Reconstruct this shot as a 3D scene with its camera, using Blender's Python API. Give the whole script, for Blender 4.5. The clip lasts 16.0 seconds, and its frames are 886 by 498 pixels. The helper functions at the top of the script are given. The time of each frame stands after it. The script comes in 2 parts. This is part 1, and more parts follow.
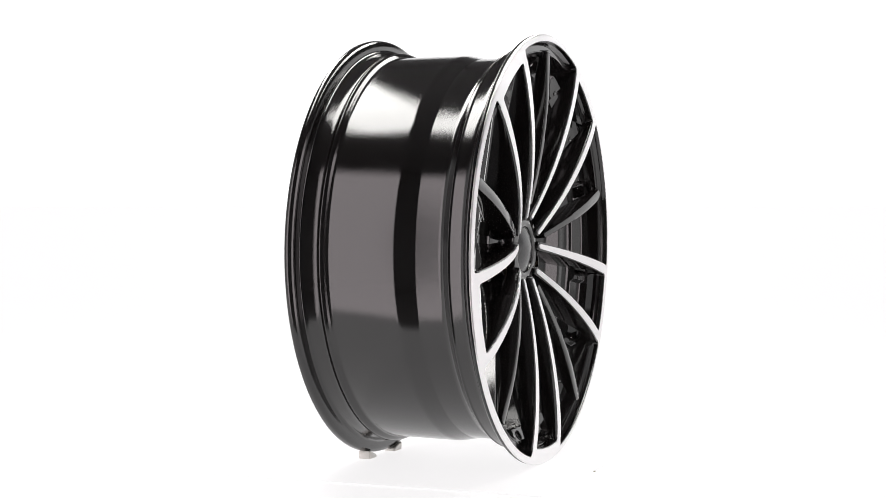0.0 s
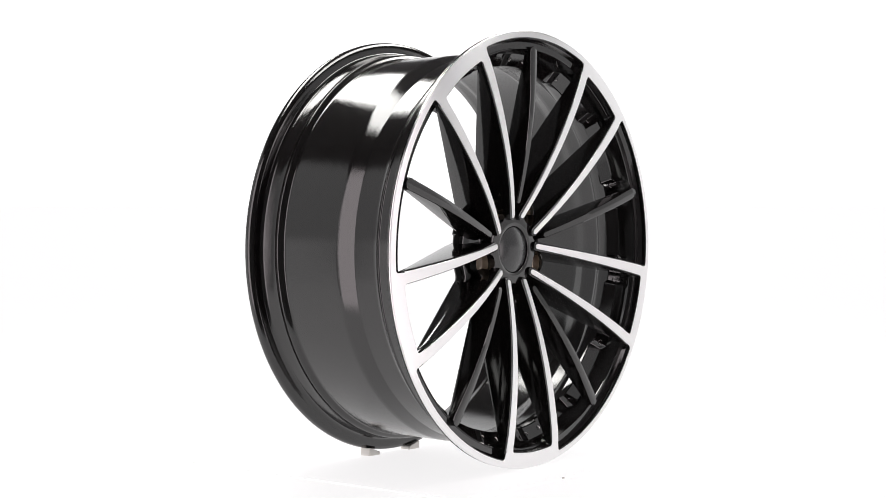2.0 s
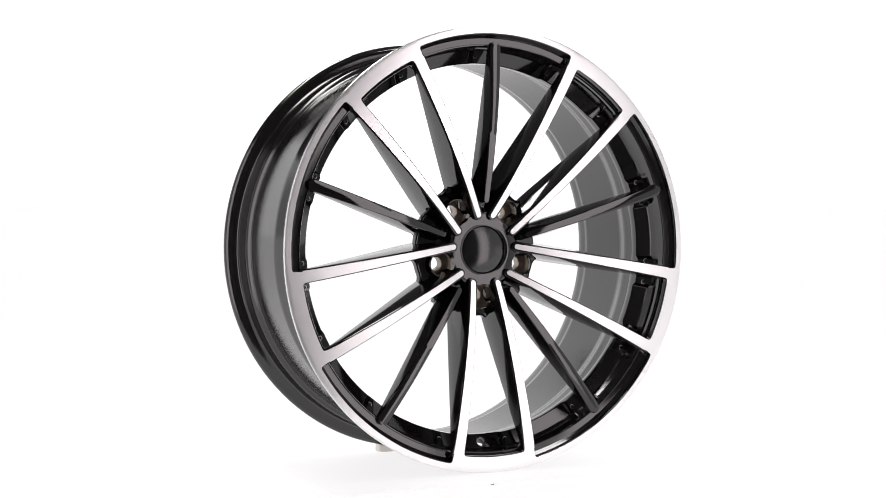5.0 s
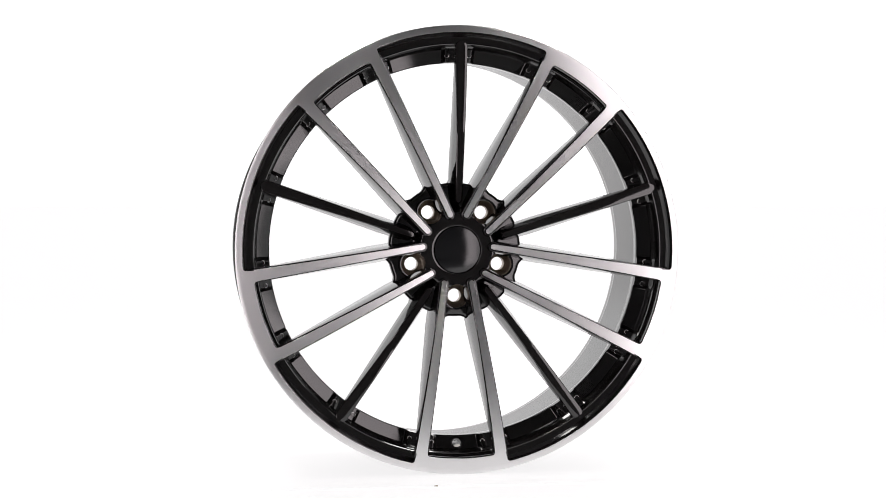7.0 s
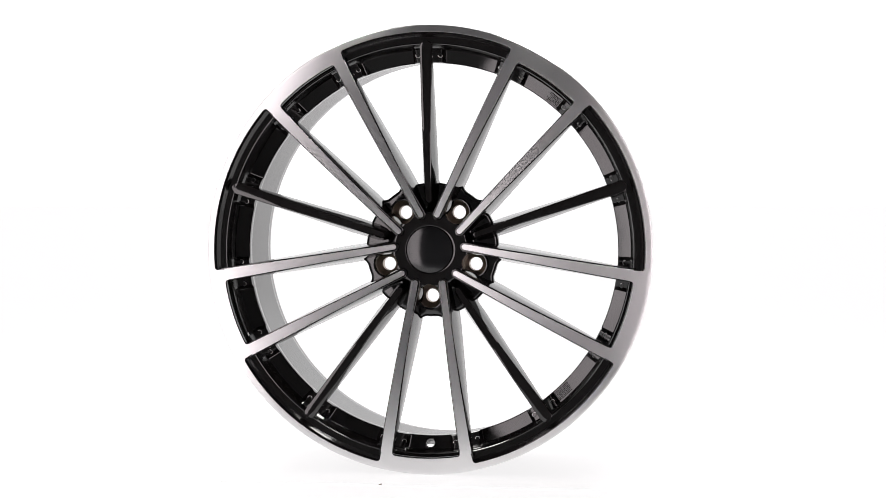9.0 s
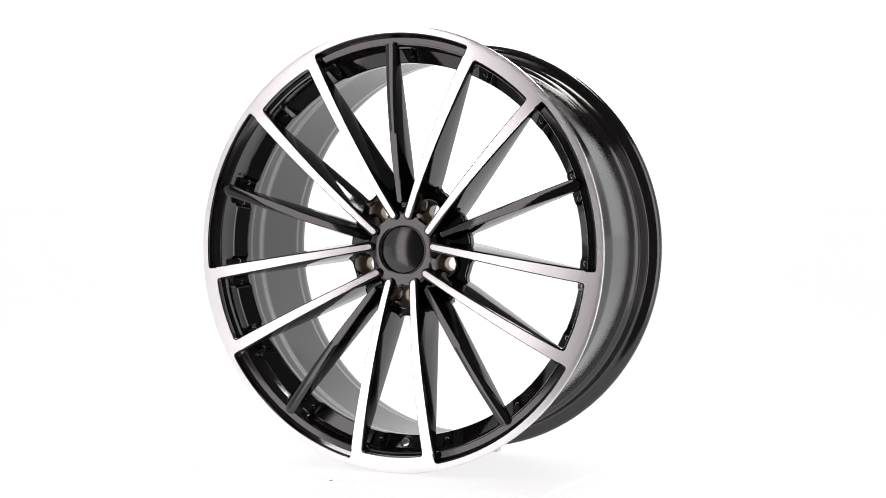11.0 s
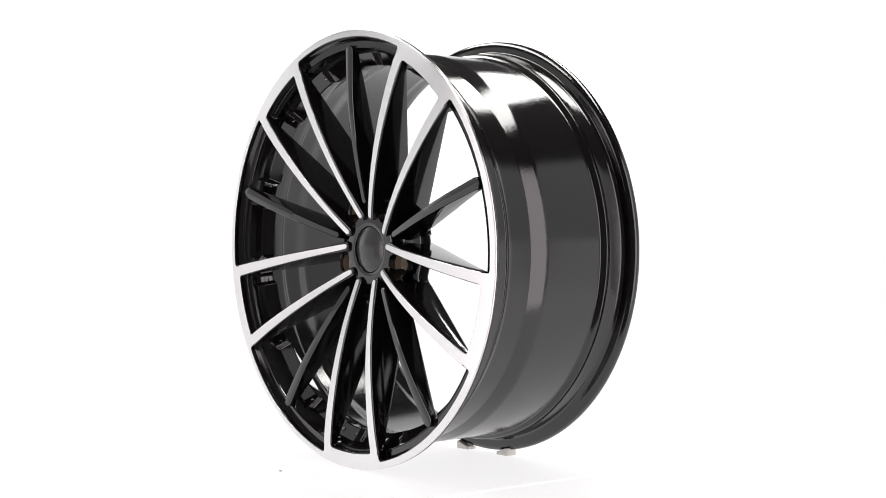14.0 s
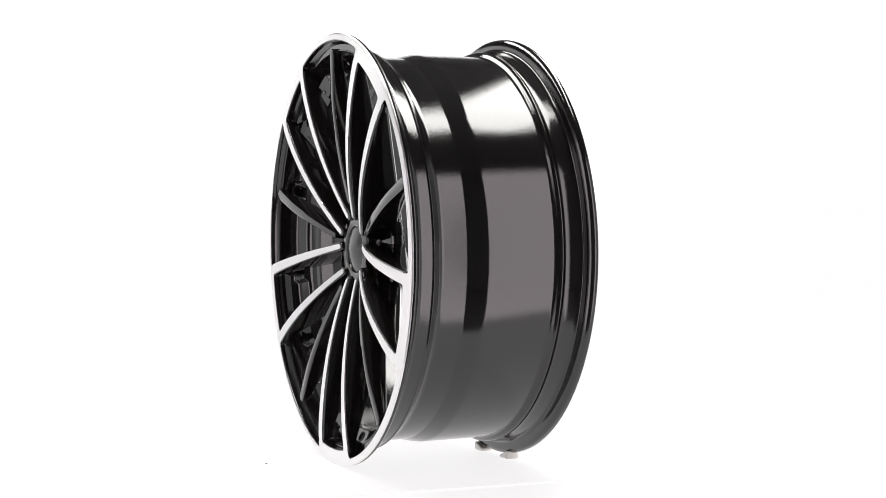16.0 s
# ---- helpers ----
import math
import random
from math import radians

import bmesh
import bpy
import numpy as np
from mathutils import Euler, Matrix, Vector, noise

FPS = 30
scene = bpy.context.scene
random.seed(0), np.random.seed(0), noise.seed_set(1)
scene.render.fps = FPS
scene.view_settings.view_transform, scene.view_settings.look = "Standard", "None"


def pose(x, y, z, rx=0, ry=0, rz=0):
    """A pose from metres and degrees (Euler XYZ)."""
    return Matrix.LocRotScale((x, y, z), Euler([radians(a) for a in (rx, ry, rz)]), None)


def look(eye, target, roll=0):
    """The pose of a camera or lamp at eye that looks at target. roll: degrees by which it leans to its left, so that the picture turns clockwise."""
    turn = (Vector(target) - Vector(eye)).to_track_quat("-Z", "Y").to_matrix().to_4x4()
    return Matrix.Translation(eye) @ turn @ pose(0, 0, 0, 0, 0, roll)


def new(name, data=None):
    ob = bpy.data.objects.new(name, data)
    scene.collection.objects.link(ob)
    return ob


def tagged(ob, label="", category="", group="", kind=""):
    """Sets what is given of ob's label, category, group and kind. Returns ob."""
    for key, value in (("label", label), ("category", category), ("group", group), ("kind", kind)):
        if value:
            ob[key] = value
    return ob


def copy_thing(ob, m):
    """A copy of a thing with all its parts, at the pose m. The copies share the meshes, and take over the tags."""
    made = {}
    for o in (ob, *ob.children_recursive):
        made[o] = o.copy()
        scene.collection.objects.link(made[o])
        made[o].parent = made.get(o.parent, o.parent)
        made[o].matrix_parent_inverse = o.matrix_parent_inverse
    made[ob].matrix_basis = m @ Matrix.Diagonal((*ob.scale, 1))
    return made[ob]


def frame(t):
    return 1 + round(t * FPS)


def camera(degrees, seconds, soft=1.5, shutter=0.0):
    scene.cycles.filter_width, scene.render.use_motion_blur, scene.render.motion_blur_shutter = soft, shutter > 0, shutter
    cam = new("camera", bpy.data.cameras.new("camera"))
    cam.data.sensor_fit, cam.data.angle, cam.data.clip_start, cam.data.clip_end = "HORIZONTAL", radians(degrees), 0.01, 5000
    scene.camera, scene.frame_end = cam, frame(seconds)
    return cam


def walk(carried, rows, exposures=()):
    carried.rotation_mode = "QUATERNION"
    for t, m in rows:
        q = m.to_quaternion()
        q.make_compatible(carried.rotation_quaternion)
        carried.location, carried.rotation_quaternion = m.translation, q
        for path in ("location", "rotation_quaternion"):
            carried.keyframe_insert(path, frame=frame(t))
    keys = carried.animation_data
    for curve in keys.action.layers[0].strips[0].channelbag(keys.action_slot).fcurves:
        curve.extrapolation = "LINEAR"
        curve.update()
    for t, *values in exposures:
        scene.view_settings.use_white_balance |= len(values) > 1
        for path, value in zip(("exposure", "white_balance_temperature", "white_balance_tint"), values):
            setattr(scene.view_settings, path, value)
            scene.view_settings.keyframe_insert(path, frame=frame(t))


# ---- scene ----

# ---- camera: it stands still on a stand at hub height ----
HUB = 0.2738            # height of the wheel's centre over the table
FRONT = 0.151           # the machined face lies this far before the turning axis
cam = camera(32.85, 16.0, soft=0.6)
EYE = pose(0.006, -1.961, HUB + 0.0135, 89.557, 0, 0)
walk(cam, [(0.0, EYE), (16.0, EYE)])

# ---- light: two overhead softboxes, two upright strip boxes either side of the wheel, white surround with added glow ----
world = bpy.data.worlds.new("studio")
scene.world = world
world.use_nodes = True
world.node_tree.nodes["Background"].inputs["Color"].default_value = (0.02, 0.02, 0.02, 1)
world.node_tree.nodes["Background"].inputs["Strength"].default_value = 0.3


def softbox(name, eye, target, width, height, radiance, colour):
    data = bpy.data.lights.new(name, "AREA")
    data.shape, data.size, data.size_y = "RECTANGLE", width, height
    data.energy = radiance * math.pi * width * height
    data.color = colour
    ob = new(name, data)
    ob.matrix_world = look(eye, target)
    return ob


for side in (-1, 1):
    softbox("overhead_softbox", (side * 0.38, 0.19, 1.12), (side * 0.38, 0.1901, 0), 0.24, 0.98, 12.0, (1, 0.985, 0.96))
    softbox("strip_softbox", (side * 0.7200, -0.6656, HUB - 0.08), (side * 0.0320, 0.0604, HUB - 0.08), 0.39, 1.65, 2.75, (1, 0.91, 0.935))


# ---- materials ----
def material(name, colour, rough=0.5, metal=0.0, ior=1.5):
    m = bpy.data.materials.new(name)
    m.use_nodes = True
    b = m.node_tree.nodes["Principled BSDF"]
    b.inputs["Base Color"].default_value = (*colour, 1)
    b.inputs["Roughness"].default_value = rough
    b.inputs["Metallic"].default_value = metal
    b.inputs["IOR"].default_value = ior
    return m, m.node_tree.nodes, m.node_tree.links, b


def noise_node(N, L, scale, detail=4.0, stretch=None):
    tc = N.new("ShaderNodeTexCoord")
    n = N.new("ShaderNodeTexNoise")
    n.inputs["Scale"].default_value, n.inputs["Detail"].default_value = scale, detail
    if stretch:
        mp = N.new("ShaderNodeMapping")
        mp.inputs["Scale"].default_value = stretch
        L.new(tc.outputs["Object"], mp.inputs["Vector"])
        L.new(mp.outputs["Vector"], n.inputs["Vector"])
    else:
        L.new(tc.outputs["Object"], n.inputs["Vector"])
    return n


def ranged(N, L, source, low, high, a=0.3, b=0.7):
    r = N.new("ShaderNodeMapRange")
    r.inputs["From Min"].default_value, r.inputs["From Max"].default_value = a, b
    r.inputs["To Min"].default_value, r.inputs["To Max"].default_value = low, high
    L.new(source, r.inputs["Value"])
    return r.outputs["Result"]


def gloss_black(name, colour=(0.0062, 0.0053, 0.0053), low=0.035, high=0.06, peel=0.02):
    m, N, L, b = material(name, colour, low, 0.0, 1.66)
    stain = noise_node(N, L, 9.0)
    L.new(ranged(N, L, stain.outputs["Fac"], low, high), b.inputs["Roughness"])
    fine = noise_node(N, L, 1400.0, 2.0)
    bump = N.new("ShaderNodeBump")
    bump.inputs["Strength"].default_value, bump.inputs["Distance"].default_value = peel, 0.0006
    L.new(fine.outputs["Fac"], bump.inputs["Height"])
    L.new(bump.outputs["Normal"], b.inputs["Normal"])
    return m


def turned_metal(name, colour, rough, stretch):
    """Lathe-turned bare metal: fine circular grooves, so the gloss spreads outwards from the axle."""
    m, N, L, b = material(name, colour, rough, 1.0)
    tc = N.new("ShaderNodeTexCoord")
    flat = N.new("ShaderNodeVectorMath")
    flat.operation = "MULTIPLY"
    flat.inputs[1].default_value = (1, 0, 1)
    L.new(tc.outputs["Object"], flat.inputs[0])
    turn = N.new("ShaderNodeVectorTransform")
    turn.vector_type, turn.convert_from, turn.convert_to = "VECTOR", "OBJECT", "WORLD"
    L.new(flat.outputs["Vector"], turn.inputs["Vector"])
    unit = N.new("ShaderNodeVectorMath")
    unit.operation = "NORMALIZE"
    L.new(turn.outputs["Vector"], unit.inputs[0])
    L.new(unit.outputs["Vector"], b.inputs["Tangent"])
    b.inputs["Anisotropic"].default_value = stretch
    smudge = noise_node(N, L, 14.0)
    L.new(ranged(N, L, smudge.outputs["Fac"], rough * 0.93, rough * 1.07), b.inputs["Roughness"])
    return m


BLACK = gloss_black("gloss_black_paint")
BARREL = gloss_black("satin_gloss_black_paint", low=0.08, high=0.115, peel=0.07)
CAP = gloss_black("cap_black", (0.005, 0.005, 0.006), 0.17, 0.22, 0.01)
MACHINED = turned_metal("machined_aluminium", (0.86, 0.85, 0.853), 0.345, 0.87)
SEAT = turned_metal("bare_seat_metal", (0.36, 0.305, 0.255), 0.45, 0.2)
CHOCK, *_ = material("pale_plastic", (0.78, 0.75, 0.71), 0.4)
GRIT, *_ = material("grey_grit", (0.34, 0.30, 0.25), 0.9)
ROOM, *_ = material("grey_room_paint", (0.40, 0.40, 0.405), 0.9)


def glowing_white_table():
    m, N, L, b = material("acrylic_added_glow", (0.16, 0.16, 0.162), 0.55)
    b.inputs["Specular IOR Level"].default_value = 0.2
    # emission added to stand in for strong studio light on the table
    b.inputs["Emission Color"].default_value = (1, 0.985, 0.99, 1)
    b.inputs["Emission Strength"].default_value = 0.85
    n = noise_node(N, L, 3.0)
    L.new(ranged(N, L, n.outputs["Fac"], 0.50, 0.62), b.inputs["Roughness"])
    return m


# white cloth whose brightness is put in as emission, not lit by any lamp
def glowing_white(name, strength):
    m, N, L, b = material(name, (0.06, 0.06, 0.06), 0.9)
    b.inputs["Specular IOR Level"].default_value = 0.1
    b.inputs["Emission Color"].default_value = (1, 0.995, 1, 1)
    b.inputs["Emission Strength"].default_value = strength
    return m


TABLE = glowing_white_table()
SURROUND = glowing_white("white_cloth_added_glow", 1.15)
# same cloth with weaker emission, set for the reflections in the wheel
SIDE_CLOTH = glowing_white("side_cloth_dim_glow", 0.58)


# ---- mesh helpers ----
def sharpen(bm, degrees=32):
    bm.normal_update()
    for f in bm.faces:
        f.smooth = True
    for e in bm.edges:
        if len(e.link_faces) == 2 and e.calc_face_angle(0) > radians(degrees):
            e.smooth = False


def mesh_of(name, bm, mat, degrees=32):
    sharpen(bm, degrees)
    me = bpy.data.meshes.new(name)
    bm.to_mesh(me)
    bm.free()
    me.materials.append(mat)
    return me


def part(name, bm, mat, parent, label="", degrees=32):
    ob = new(name, mesh_of(name, bm, mat, degrees) if isinstance(bm, bmesh.types.BMesh) else bm)
    ob.parent = parent
    return tagged(ob, label=label)


def at(x, w, z):
    """A place in the wheel's own space: x along the face, w out of the face, z up."""
    return Vector((x, -w, z))


def lathe(profile, segments, closed=True):
    """Turns (radius, w) points about the wheel's axle; the profile runs so that normals point out."""
    bm = bmesh.new()
    rows = []
    for r, w in profile:
        if r < 1e-6:
            rows.append([bm.verts.new(at(0, w, 0))])
        else:
            rows.append([bm.verts.new(at(r * math.sin(2 * math.pi * k / segments), w, r * math.cos(2 * math.pi * k / segments))) for k in range(segments)])
    pairs = list(zip(rows, rows[1:])) + ([(rows[-1], rows[0])] if closed else [])
    for a, b in pairs:
        for k in range(segments):
            j = (k + 1) % segments
            if len(a) == 1:
                bm.faces.new((a[0], b[j], b[k]))
            elif len(b) == 1:
                bm.faces.new((a[k], a[j], b[0]))
            else:
                bm.faces.new((a[k], a[j], b[j], b[k]))
    bmesh.ops.recalc_face_normals(bm, faces=bm.faces)
    return bm


def rounded(profile, cuts=4, reach=0.35):
    """Softens a profile's corners: each inner point becomes a short arc."""
    out = [profile[0]]
    for a, b, c in zip(profile, profile[1:], profile[2:]):
        a, b, c = Vector(a), Vector(b), Vector(c)
        d = min((a - b).length, (c - b).length, 0.014) * reach
        p, q = b + (a - b).normalized() * d, b + (c - b).normalized() * d
        for i in range(cuts + 1):
            s = i / cuts
            out.append(tuple((1 - s) ** 2 * p + 2 * s * (1 - s) * b + s * s * q))
    return out + [profile[-1]]


def cut(ob, cutters, degrees=32):
    """Cuts the given bmeshes out of a mesh object and keeps the result as a plain mesh."""
    tools = []
    for bm in cutters:
        bmesh.ops.recalc_face_normals(bm, faces=bm.faces)
        me = bpy.data.meshes.new("cutter")
        bm.to_mesh(me)
        bm.free()
        me.materials.append(ob.data.materials[0])
        tool = new("cutter", me)
        tools.append(tool)
        mod = ob.modifiers.new("cut", "BOOLEAN")
        mod.operation, mod.solver, mod.object = "DIFFERENCE", "EXACT", tool
    bpy.context.view_layer.update()
    me = bpy.data.meshes.new_from_object(ob.evaluated_get(bpy.context.evaluated_depsgraph_get()))
    ob.modifiers.clear()
    ob.data = me
    for tool in tools:
        bpy.data.objects.remove(tool)
    bm = bmesh.new()
    bm.from_mesh(me)
    sharpen(bm, degrees)
    bm.to_mesh(me)
    bm.free()


def rod(start, end, r0, r1=None, segments=32):
    """A closed tapered rod between two points."""
    r1 = r0 if r1 is None else r1
    start, end = Vector(start), Vector(end)
    turn = (end - start).to_track_quat("Z", "Y").to_matrix()
    bm = bmesh.new()
    rows = []
    for c, r in ((start, r0), (end, r1)):
        rows.append([bm.verts.new(c + turn @ Vector((r * math.cos(2 * math.pi * k / segments), r * math.sin(2 * math.pi * k / segments), 0))) for k in range(segments)])
    for k in range(segments):
        j = (k + 1) % segments
        bm.faces.new((rows[0][k], rows[0][j], rows[1][j], rows[1][k]))
    bm.faces.new(rows[0][::-1])
    bm.faces.new(rows[1])
    return bm


# ---- the large structure ----
def u_path(inset, front):
    """A U round the table, seen from above, moved inwards by inset."""
    path = [(-1.32 + inset, front)]
    for cx, a0 in ((-0.82, 180), (0.82, 90)):
        for k in range(13):
            a = radians(a0 - 90 * k / 12)
            path.append((cx + (0.5 - inset) * math.cos(a), 0.93 + (0.5 - inset) * math.sin(a)))
    return path + [(1.32 - inset, front)]


def table():
    """One sheet of white acrylic with added glow: flat under the wheel, bent up in a cove at the back and the sides."""
    bm = bmesh.new()
    rows = []
    for k in range(11):
        a = radians(90 * k / 10)
        rows.append([bm.verts.new((x, y, -0.002 + 0.36 * (1 - math.sin(a)))) for x, y in u_path(0.006 + 0.36 * (1 - math.cos(a)), -0.39)])
    for p, q in zip(rows, rows[1:]):
        for k in range(len(p) - 1):
            bm.faces.new((p[k], q[k], q[k + 1], p[k + 1]))
    bm.faces.new(rows[-1])
    bmesh.ops.recalc_face_normals(bm, faces=bm.faces)
    bmesh.ops.solidify(bm, geom=bm.faces[:], thickness=-0.005)
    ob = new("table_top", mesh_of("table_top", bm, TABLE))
    return tagged(ob, "plain white acrylic table top with added glow, curving up behind", "table", kind="structure")


def cloth(name, path, mat, label, high):
    bm = bmesh.new()
    rows = [[bm.verts.new((x, y, z)) for x, y in path] for z in (-0.9, high)]
    for k in range(len(path) - 1):
        bm.faces.new((rows[0][k], rows[0][k + 1], rows[1][k + 1], rows[1][k]))
    bmesh.ops.solidify(bm, geom=bm.faces[:], thickness=-0.01)
    return tagged(new(name, mesh_of(name, bm, mat)), label, "backdrop", kind="structure")


def surround():
    """White cloths round the table, open at the front: emission replaces the light on them, strongest at the back."""
    path = u_path(0.0, -0.75)
    bend = [(-1.32, 0.42)] + path[1:-1] + [(1.32, 0.42)]
    cloth("backdrop", bend, SURROUND, "white seamless cloth backdrop with added glow behind the table", 1.08)
    # out of view at the sides: added glow that the wheel reflects
    cloth("side_cloth_1", [path[0], bend[0]], SIDE_CLOTH, "white cloth with weaker added glow beside the table", 1.22)
    cloth("side_cloth_2", [bend[-1], path[-1]], SIDE_CLOTH, "white cloth with weaker added glow beside the table", 1.22)


def grey_room():
    for name, size, place in (("wall_north", (6, 0.1, 4), (0, 3.05, 1.0)), ("wall_south", (6, 0.1, 4), (0, -3.05, 1.0)),
                              ("wall_east", (0.1, 6.2, 4), (3.05, 0, 1.0)), ("wall_west", (0.1, 6.2, 4), (-3.05, 0, 1.0)),
                              ("floor", (6.2, 6.2, 0.1), (0, 0, -1.05)), ("ceiling", (6.2, 6.2, 0.1), (0, 0, 3.05))):
        bm = bmesh.new()
        bmesh.ops.create_cube(bm, size=1, matrix=Matrix.LocRotScale(place, None, size))
        tagged(new(name, mesh_of(name, bm, ROOM)), "plain grey studio wall out of the light", name.split("_")[0], kind="structure")


table()
surround()
grey_room()

# ---- the wheel ----
R_LIP = 0.2715
SPOKES = ((27.2, -0.0106), (44.8, 0.0106))      # lean and side step of the two bright spokes of a pair
TIP, WIDE_IN, WIDE_OUT = 0.0395, 0.0032, 0.0068  # bright faces: inner end, half widths


def half_width(l):
    s = (l - TIP) / (0.245 - TIP)
    return WIDE_IN + (WIDE_OUT - WIDE_IN) * min(max(s, 0), 1.2)


def face_w(r):
    """The front's dish: falling to the hub, flat near the rim, rolling off outwards a little."""
    return 0.1524 - 0.0284 * max(0.0, (0.232 - r) / 0.189) ** 2.1 - 1.6 * max(0.0, r - 0.226) ** 2


def black_w(r):
    return 0.1462 - 0.0235 * max(0.0, (0.205 - r) / 0.157) ** 1.7


def back_w(r):
    return 0.0518 + 0.36 * r


def black_back_w(r):
    return 0.0795 + 0.223 * r


def edge_angle(lean, step, sign, r):
    """Where a bright spoke's edge meets the radius r, as an angle from the top."""
    return lean + math.degrees(math.asin((step + sign * WIDE_OUT) / r))


POCKETS = []    # (from, to, radius, corner) of the openings behind the bright ring, in degrees of one fifth
LONG_R, SHORT_R = 0.2632, 0.2518
lo = edge_angle(*SPOKES[0], -1, LONG_R)
POCKETS.append((-lo, lo, LONG_R))
POCKETS.append((edge_angle(*SPOKES[0], 1, SHORT_R), edge_angle(*SPOKES[1], -1, SHORT_R), SHORT_R))


def inner_edge(deg):
    """The bright ring's inner radius at an angle from the top."""
    d = (deg + 36) % 72 - 36
    for a, b, r in POCKETS:
        for shift in (0, -72):
            if a + shift < d < b + shift:
                gap = radians(min(d - a - shift, b + shift - d)) * r
                c = 0.0042
                return r if gap >= c else r - (c - math.sqrt(max(0, c * c - (c - gap) ** 2)))
    return 0.2465


def swept(rows_at, count, closed=False):
    """A band of quads: rows_at(angle) gives the (radius, w) points of one cut through it."""
    bm = bmesh.new()
    cols = []
    for k in range(count):
        a = 2 * math.pi * k / count
        cols.append([bm.verts.new(at(r * math.sin(a), w, r * math.cos(a))) for r, w in rows_at(math.degrees(a))])
    for k in range(count):
        p, q = cols[k], cols[(k + 1) % count]
        for i in range(len(p) - (0 if closed else 1)):
            j = (i + 1) % len(p)
            bm.faces.new((p[i], q[i], q[j], p[j]))
    bmesh.ops.recalc_face_normals(bm, faces=bm.faces)
    return bm


def ring_face():
    def cutline(deg):
        e = inner_edge(deg)
        drop = 0.0002 if e > 0.2470 else 0.00002
        rows = [(e, face_w(e) - 0.0012), (e, face_w(e) - drop)]
        for k in range(6):
            r = e + drop + (0.2700 - e - drop) * k / 5
            rows.append((r, face_w(r)))
        edge = face_w(0.27)
        return rows + [(0.2709, edge - 0.0004), (R_LIP, edge - 0.0014), (R_LIP, edge - 0.0026)]
    return swept(cutline, 2160)


ROOTS = sorted(d + 72 * k for k in range(5) for d in (0.0, 25.0, 47.0))


def near_root(deg):
    """1 beside a spoke's foot, 0 in the free stretches between the feet."""
    gap = min(abs((deg - a + 180) % 360 - 180) for a in ROOTS)
    return min(1.0, max(0.0, (4.9 - gap) / 1.1))


def pocket_wall():
    """The black inside of the ring: bevel, sloping ledge, ridge, straight wall and shelf, raised at the spokes' feet."""
    def cutline(deg):
        e = inner_edge(deg)
        f = min(e - 0.0028, 0.2606)
        g = min(f - 0.0008, 0.2508)
        k = near_root(deg)
        top = face_w(e)
        return [(e + 0.0022, top - 0.0014), (e - 0.0003, top - 0.0006), (e - 0.0010, top - 0.0010), (e - 0.0014, top - 0.0024),
                (e - 0.0020, top - 0.0078), (f, top - 0.0096), ((f + g) / 2, top - 0.0099), (g, top - 0.0101), (g - 0.0004, top - 0.0093), (g - 0.0012, top - 0.0092), (g - 0.0018, top - 0.0104),
                (g - 0.0022, top - 0.0150), (0.2479, 0.1270), (0.2462, 0.1176 + 0.0056 * k), (0.2450, 0.1160 + 0.0058 * k),
                (0.2306, 0.1076 + 0.0050 * k), (0.2298, 0.1066 + 0.0046 * k), (0.2296, 0.1040), (0.2298, 0.0990), (0.2312, 0.0940),
                (0.2360, 0.0950), (0.2480, 0.1090), (0.2505, 0.1300), (min(e + 0.0010, 0.2600), 0.1430)]
    return swept(cutline, 2160, closed=True)


def barrel():
    outer = [(0.2640, 0.1474), (0.2711, 0.1462), (0.2713, 0.1430), (0.2690, 0.1405), (0.2620, 0.1375), (0.2555, 0.1345), (0.2540, 0.1300), (0.2520, 0.1160), (0.2530, 0.1140),
             (0.2500, 0.1110), (0.2445, 0.1050), (0.2430, 0.1000), (0.2428, 0.0690), (0.2435, 0.0660), (0.2472, 0.0490), (0.2477, 0.0450),
             (0.2475, -0.0385), (0.2480, -0.0410), (0.2515, -0.0440), (0.2535, -0.0470), (0.2515, -0.0520), (0.2520, -0.0570), (0.2545, -0.0690), (0.2570, -0.0720),
             (0.2630, -0.0730), (0.2665, -0.0740), (0.2700, -0.0765), (0.2711, -0.0800), (0.2705, -0.0840), (0.2680, -0.0858), (0.2640, -0.0852), (0.2600, -0.0835)]
    inner = [(0.2560, -0.0800), (0.2500, -0.0740), (0.2475, -0.0640), (0.2465, -0.0500), (0.2445, -0.0420), (0.2440, 0.0440), (0.2432, 0.0490),
             (0.2395, 0.0620), (0.2388, 0.0670), (0.2385, 0.0860), (0.2330, 0.0930), (0.2318, 0.1000), (0.2450, 0.1120), (0.2485, 0.1300)]
    return lathe(rounded(outer + inner + [outer[0]])[:-1], 288)


def spoke_outline(lean, step, inner, outer, hw, count=26):
    """Stations along a spoke: (distance, half width), with a round inner end."""
    out = []
    w0 = hw(inner + hw(inner))
    for k in range(8):
        a = radians(90 * k / 8)
        out.append((inner + w0 * (1 - math.cos(a)), w0 * math.sin(a) if k else w0 * 0.06))
    for k in range(count + 1):
        l = inner + w0 + (outer - inner - w0) * k / count
        out.append((l, hw(l)))
    return out


def spoke_point(lean, step, l, side, w):
    a = radians(lean)
    return at(l * math.sin(a) + (step + side) * math.cos(a), w, l * math.cos(a) - (step + side) * math.sin(a))


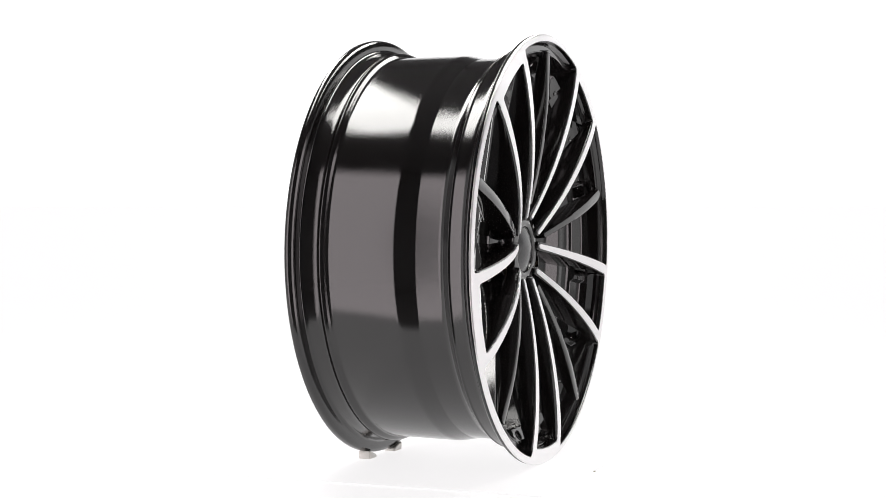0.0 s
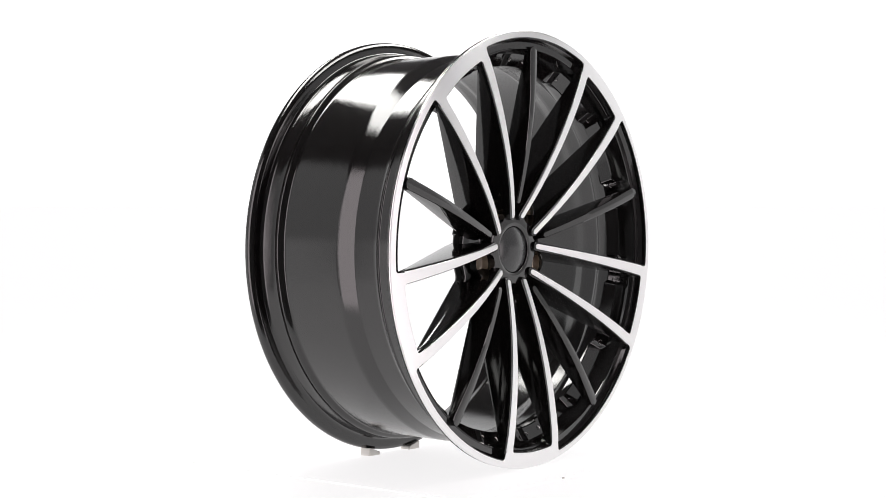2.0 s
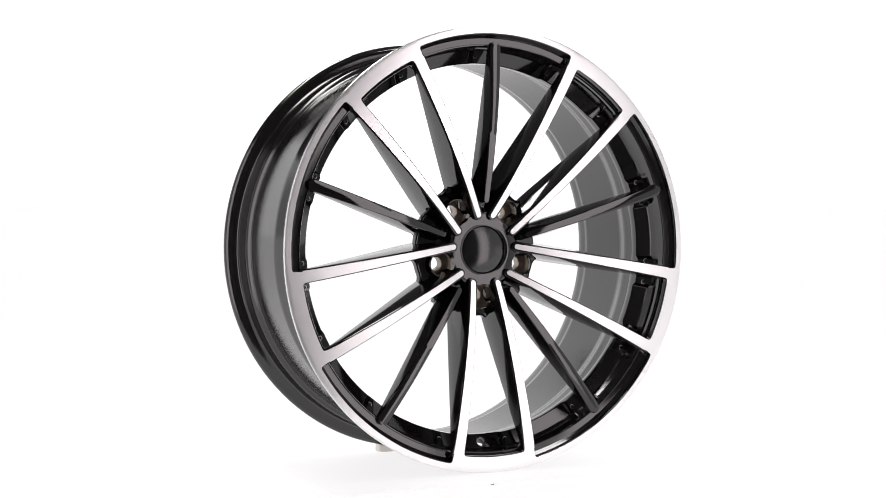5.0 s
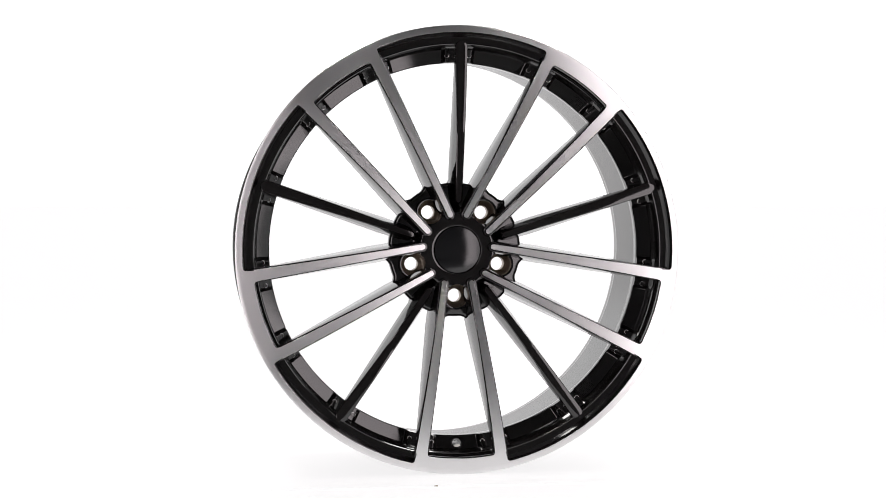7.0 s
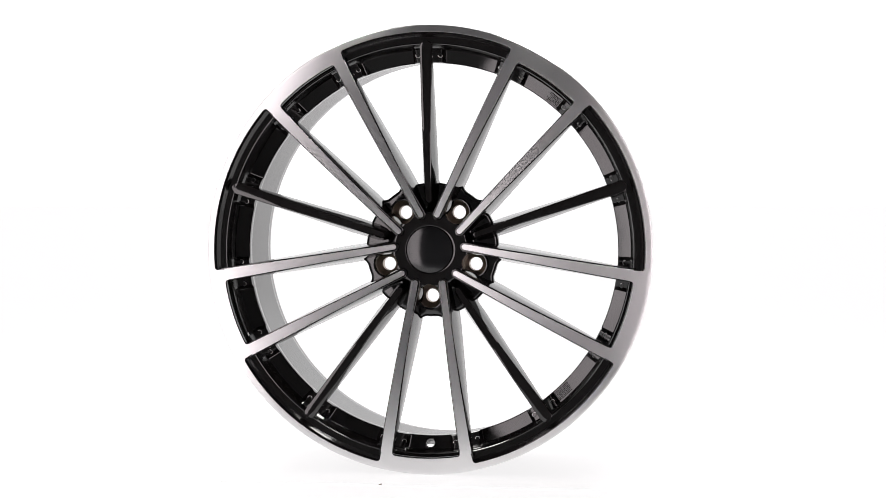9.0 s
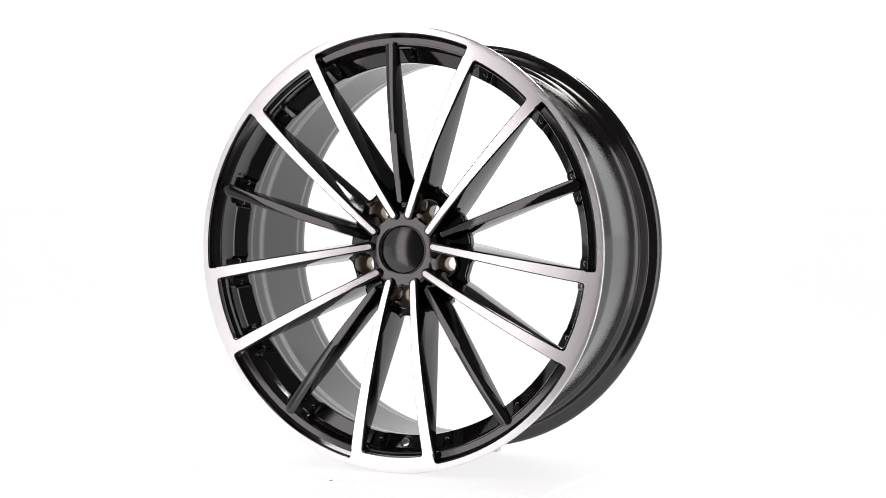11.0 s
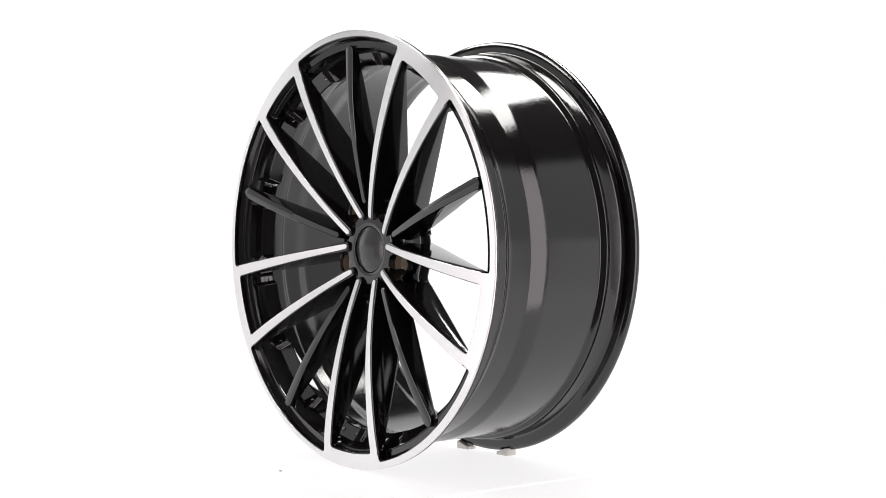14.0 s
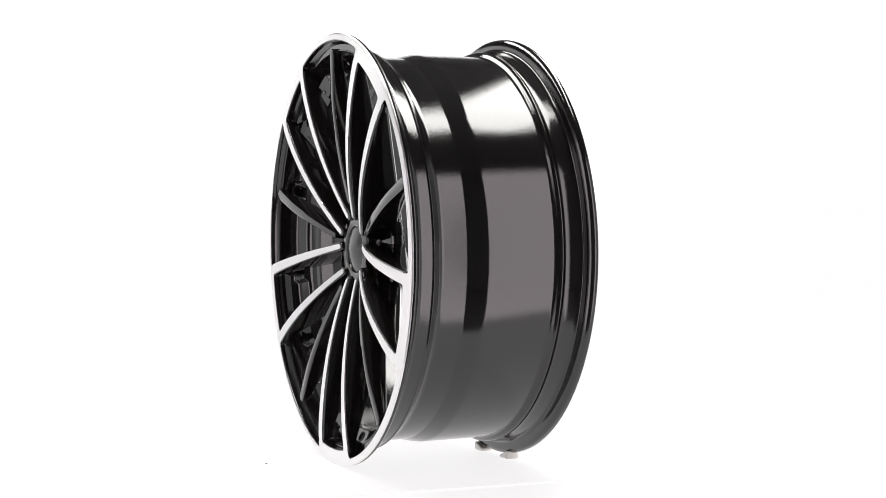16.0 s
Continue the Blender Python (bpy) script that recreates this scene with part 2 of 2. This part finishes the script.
def spoke_body(lean, step, inner, outer, hw, top, back, border, close=False):
    """The black beam: a narrow front, chamfered edges, flanks that widen to the back."""
    bm = bmesh.new()
    rows = []
    stations = spoke_outline(lean, step, inner - border(inner), outer, lambda l: hw(l) + border(l))
    if close:
        for k in range(1, 9):
            a = radians(90 * k / 8)
            stations.append((outer + stations[26][1] * 1.3 * math.sin(a), hw(outer) * max(math.cos(a), 0.05)))
    for l, h in stations:
        r = math.hypot(l, step)
        t, b = top(r), back(r)
        spread = max(0.0008, 0.0056 - 0.036 * max(0.0, r - 0.1)) * min(1.0, h / (hw(l) * 0.8))
        hb = h + spread
        b = min(b, t - 0.004)
        cutline = [(0, t - 0.0004), (h * 0.80, t - 0.0005), (h, t - 0.0012), (h + 0.0005, t - 0.0028), (h + spread * 0.45, (t + b) / 2), (hb, b + 0.005), (hb - h * 0.15, b + 0.0015), (hb * 0.6, b), (0, b)]
        ring = [(s, w) for s, w in cutline] + [(-s, w) for s, w in cutline[-2:0:-1]]
        rows.append([bm.verts.new(spoke_point(lean, step, l, s, w)) for s, w in ring])
    n = len(rows[0])
    for p, q in zip(rows, rows[1:]):
        for k in range(n):
            bm.faces.new((p[k], p[(k + 1) % n], q[(k + 1) % n], q[k]))
    bm.faces.new(rows[0])
    bm.faces.new(rows[-1][::-1])
    bmesh.ops.recalc_face_normals(bm, faces=bm.faces)
    return bm


def spoke_face(lean, step):
    """The bright machined strip on a spoke's front, a shallow plate with a round inner end."""
    bm = bmesh.new()
    rows = []
    for l, h in spoke_outline(lean, step, TIP, 0.2500, half_width):
        r = math.hypot(l, step)
        t = face_w(r) - 0.00003
        rows.append([bm.verts.new(spoke_point(lean, step, l, s, w)) for s, w in
                     ((-h, t - 0.0010), (-h, t - 0.0002), (-h * 0.97, t), (0, t), (h * 0.97, t), (h, t - 0.0002), (h, t - 0.0010))])
    for p, q in zip(rows, rows[1:]):
        for k in range(6):
            bm.faces.new((p[k], p[k + 1], q[k + 1], q[k]))
    bm.faces.new(rows[0])
    bmesh.ops.recalc_face_normals(bm, faces=bm.faces)
    return bm


def black_half(l):
    s = (l - 0.058) / (0.245 - 0.058)
    return 0.0036 + 0.0034 * min(max(s, 0), 1.1)


def hub_reach(deg):
    """How far the hub's rim reaches out, more where it runs into a spoke."""
    d = (deg + 36) % 72 - 36
    gap = 1.0
    for lean, step, h in ((0, 0, 0.0080), *((sign * lean, sign * step, 0.0078) for lean, step in SPOKES for sign in (-1, 1)), (72 - 44.8, 0, 0)):
        a = radians(d - lean)
        if h and abs(d - lean) < 60:
            gap = min(gap, max(0.0, abs(0.086 * math.sin(a) - step) - h))
    round_off = 0.0105 if abs(d) > 20 else 0.0030
    return round_off - math.sqrt(round_off ** 2 - max(0.0, round_off - gap) ** 2)


def hub_block(parent):
    """The middle: a plate round the cap, falling away to a scalloped rim, with five bolt wells cut in."""
    prof = rounded([(0.0, 0.1150), (0.0285, 0.1150), (0.0293, 0.1180), (0.0330, 0.1190), (0.0440, 0.1180), (0.0470, 0.1165), (0.0500, 0.1080), (0.0540, 0.1040), (0.0700, 0.1010), (0.0800, 0.0985),
                    (0.0830, 0.0955), (0.0835, 0.0860), (0.0800, 0.0825), (0.0740, 0.0815), (0.0735, 0.0780), (0.0350, 0.0780), (0.0330, 0.0800), (0.0, 0.0900)])
    bm = lathe(prof, 540, closed=False)
    for v in bm.verts:
        r = math.hypot(v.co.x, v.co.z)
        if r > 0.076:
            k = 1 + hub_reach(math.degrees(math.atan2(v.co.x, v.co.z))) * min(1, (r - 0.076) / 0.006) / r
            v.co.x, v.co.z = v.co.x * k, v.co.z * k
    ob = part("hub", bm, BLACK, parent)
    tools = []
    for k in range(5):
        a = radians(36 + 72 * k)
        x, z = 0.05715 * math.sin(a), 0.05715 * math.cos(a)
        tools.append(rod(at(x, 0.140, z), at(x, 0.0925, z), 0.0148, segments=40))
        tools.append(rod(at(x, 0.094, z), at(x, 0.06, z), 0.0100, segments=40))
    cut(ob, tools)
    for k in range(5):
        a = 36 + 72 * k
        b = radians(a)
        tower = lathe([(0.0149, 0.1120), (0.0160, 0.1125), (0.0168, 0.1115), (0.0172, 0.1000), (0.0160, 0.0960), (0.0149, 0.0960)], 40)
        bmesh.ops.translate(tower, verts=tower.verts, vec=at(0.05715 * math.sin(b), 0, 0.05715 * math.cos(b)))
        part("bolt_tower", tower, BLACK, ob)
        seat = lathe(rounded([(0.0147, 0.1080), (0.0147, 0.0990), (0.0128, 0.0975), (0.0092, 0.0935), (0.0084, 0.0930), (0.0084, 0.0790), (0.0150, 0.0790)], reach=0.2), 40)
        bmesh.ops.translate(seat, verts=seat.verts, vec=at(0.05715 * math.sin(b), 0, 0.05715 * math.cos(b)))
        part("bolt_seat", seat, SEAT, ob, "bare brownish metal bolt seat")
    return ob


def cap_bm():
    prof = [(0.0, 0.1230), (0.0002, 0.1230)] + [(0.0276 * s / 12, 0.1230 - 0.0062 * (s / 12) ** 2) for s in range(1, 13)] + [(0.0281, 0.1166), (0.0282, 0.1120), (0.0, 0.1120)]
    return lathe(prof, 96, closed=False)


def cup(radius):
    """A drilled hole's mouth: a black lip round a recessed bare bottom; at the top of the wheel, facing out."""
    rim = lathe(rounded([(radius * 1.0, 0.0), (radius * 1.08, 0.0001), (radius * 1.16, 0.0), (radius * 1.16, -0.002), (radius * 1.0, -0.002)], reach=0.4), 28)
    floor = lathe([(0.0, -0.0010), (radius * 0.7, -0.0009), (radius * 1.05, -0.0002), (radius * 1.05, -0.0016), (0.0, -0.0016)], 28, closed=False)
    return rim, floor


def cast_marking(seed, middle, span):
    """Unreadable raised casting marks on the sloping shelf: rows of short bars with chamfered tops."""
    rng = random.Random(seed)
    bm = bmesh.new()

    def spot(deg, along, lift):
        r, w = 0.2306 + 0.0144 * along - 0.504 * lift, 0.1076 + 0.0084 * along + 0.864 * lift
        a = math.radians(deg)
        return bm.verts.new(at(r * math.sin(a), w, r * math.cos(a)))

    for row in range(7):
        along, deg = 0.14 + 0.115 * row, middle - span / 2 + rng.uniform(0, 1.1)
        while deg < middle + span / 2 - rng.uniform(0, 0.9):
            wide, high = rng.choice((0.07, 0.09, 0.18)), rng.uniform(0.026, 0.05)
            tilt, shift = rng.uniform(-0.16, 0.16), rng.uniform(-0.012, 0.012)
            rings = []
            for lift, grow in ((-0.0002, 1.0), (0.0003, 0.85), (0.0006, 0.5)):
                rings.append([spot(deg + sx * wide * grow + sy * tilt, along + shift + sy * high * grow, lift) for sx, sy in ((-1, -0.6), (-0.6, -1), (0.6, -1), (1, -0.6), (1, 0.6), (0.6, 1), (-0.6, 1), (-1, 0.6))])
            for lower, upper in zip(rings, rings[1:]):
                for k in range(8):
                    j = (k + 1) % 8
                    bm.faces.new((lower[k], lower[j], upper[j], upper[k]))
            bm.faces.new(rings[-1])
            deg += wide * 2 + rng.uniform(0.03, 0.16)
    bmesh.ops.recalc_face_normals(bm, faces=bm.faces)
    return bm


def wheel():
    root = new("alloy_wheel")
    tagged(root, "gloss black alloy wheel with machined silver spokes standing upright", "wheel")
    rim = part("barrel", barrel(), BARREL, root)
    wall = part("pocket_wall", pocket_wall(), BLACK, root, degrees=14)
    mouth, way = at(0, 0.1128, -0.2385), at(0, 0.883, 0.469)
    for ob, degrees in ((wall, 14), (rim, 32)):
        cut(ob, [rod(mouth + way * 0.03, mouth - way * 0.045, 0.0054, 0.0085, segments=36)], degrees)
    valve = part("valve_hole", lathe(rounded([(0.0053, 0.0002), (0.0060, 0.0007), (0.0070, 0.0004), (0.0072, -0.002), (0.0053, -0.003)], reach=0.4), 36), BLACK, root, "black rimmed open valve hole")
    valve.matrix_basis = pose(0, 0, 0, 0, 180, 0) @ Matrix.Translation(at(0, 0.1128, 0.2385)) @ pose(0, 0, 0, 28, 0, 0)
    rim_bm, floor_bm = cup(0.0028)
    lip, bottom = mesh_of("relief_hole", rim_bm, BLACK), mesh_of("relief_hole_bottom", floor_bm, MACHINED)
    for a in ROOTS:
        for side in (-3.35, 3.35):
            hole = part("relief_hole", lip, None, root)
            hole.matrix_basis = pose(0, 0, 0, 0, a + side, 0) @ Matrix.Translation(at(0, 0.1178, 0.2380)) @ pose(0, 0, 0, 26, 0, 0)
            part("relief_hole_bottom", bottom, None, hole)
    part("cast_marking", cast_marking(3, 137.3, 7.6), BLACK, root, "raised black casting marks", 75)
    part("cast_marking", cast_marking(4, 40.6, 6.0), BLACK, root, "raised black casting marks", 75)
    part("ring_face", ring_face(), MACHINED, root, "machined bright silver outer ring")
    for lean, step in SPOKES:
        body = mesh_of("spoke", spoke_body(lean, step, TIP, 0.2545, half_width, lambda r: face_w(r) - 0.0004, back_w, lambda l: 0.0010 + 0.0016 * max(0, (0.085 - l) / 0.045)), BLACK)
        face = mesh_of("spoke_face", spoke_face(lean, step), MACHINED)
        for k in range(5):
            b = part("spoke", body, None, root)
            b.matrix_basis = pose(0, 0, 0, 0, 72 * k, 0)
            part("spoke_face", face, None, b, "machined bright silver strip")
    dark = mesh_of("black_spoke", spoke_body(0, 0, 0.058, 0.2455, black_half, black_w, black_back_w, lambda l: 0.0, close=True), BLACK)
    for k in range(5):
        b = part("black_spoke", dark, None, root, "gloss black spoke")
        b.matrix_basis = pose(0, 0, 0, 0, 72 * k, 0)
    hub = hub_block(root)
    part("centre_cap", cap_bm(), CAP, root, "plain gloss black centre cap")
    return root


the_wheel = wheel()


# ---- what lies on the table and turns with the wheel ----
def turntable_plate():
    bm = bmesh.new()
    bmesh.ops.create_cube(bm, size=1, matrix=Matrix.LocRotScale((0, 0, -0.001), None, (0.458, 0.44, 0.002)))
    bmesh.ops.bevel(bm, geom=bm.edges[:], offset=0.0006, segments=2, affect="EDGES")
    # shares the table's added emission, so the plate glows as well
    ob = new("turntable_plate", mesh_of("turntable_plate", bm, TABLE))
    return tagged(ob, "thin square white plate turning under the wheel", "turntable")


def wedge():
    """A small stop of pale plastic: sloping top, rounded edges."""
    bm = bmesh.new()
    prof = [(-0.011, 0.0), (0.011, 0.0), (0.011, 0.0105), (0.007, 0.0100), (-0.011, 0.0038)]
    ends = [[bm.verts.new((x, y, z)) for x, z in prof] for y in (-0.008, 0.008)]
    bm.faces.new(ends[0])
    bm.faces.new(ends[1][::-1])
    for k in range(5):
        bm.faces.new((ends[0][k], ends[1][k], ends[1][(k + 1) % 5], ends[0][(k + 1) % 5]))
    bmesh.ops.recalc_face_normals(bm, faces=bm.faces)
    bmesh.ops.bevel(bm, geom=bm.edges[:], offset=0.0008, segments=2, affect="EDGES")
    ob = new("wheel_chock", mesh_of("wheel_chock", bm, CHOCK))
    return tagged(ob, "small pale grey plastic wedge under the wheel's back edge", "chock", "stops under the wheel")


def crumb():
    bm = bmesh.new()
    bmesh.ops.create_icosphere(bm, subdivisions=2, radius=0.0020)
    for v in bm.verts:
        v.co *= 0.75 + 0.5 * noise.noise(v.co * 900)
        v.co = Vector((v.co.x * 1.4, v.co.y, max(v.co.z, -0.0008) * 0.6))
    ob = new("crumb", mesh_of("crumb", bm, GRIT))
    return tagged(ob, "tiny grey crumb of dirt on the white plate", "dirt")


plate = turntable_plate()
chock_a = wedge()
chock_b = copy_thing(chock_a, Matrix.Identity(4))
grit = crumb()

# ---- motion ----
def turn_at(t):
    return pose(0, 0, 0, 0, 0, 67.61 - 8.406 * t)


def motions():
    seat = pose(0.006, 0, HUB, 0.875, 0, 0)
    for thing, place in ((the_wheel, seat), (plate, pose(0, 0, 0)), (grit, pose(-0.036, -0.2225, 0.0)),
                         (chock_a, pose(0.040, 0.083, 0)), (chock_b, pose(-0.040, 0.083, 0, 0, 0, 180))):
        walk(thing, [(t, turn_at(t) @ place) for t in range(17)])


motions()
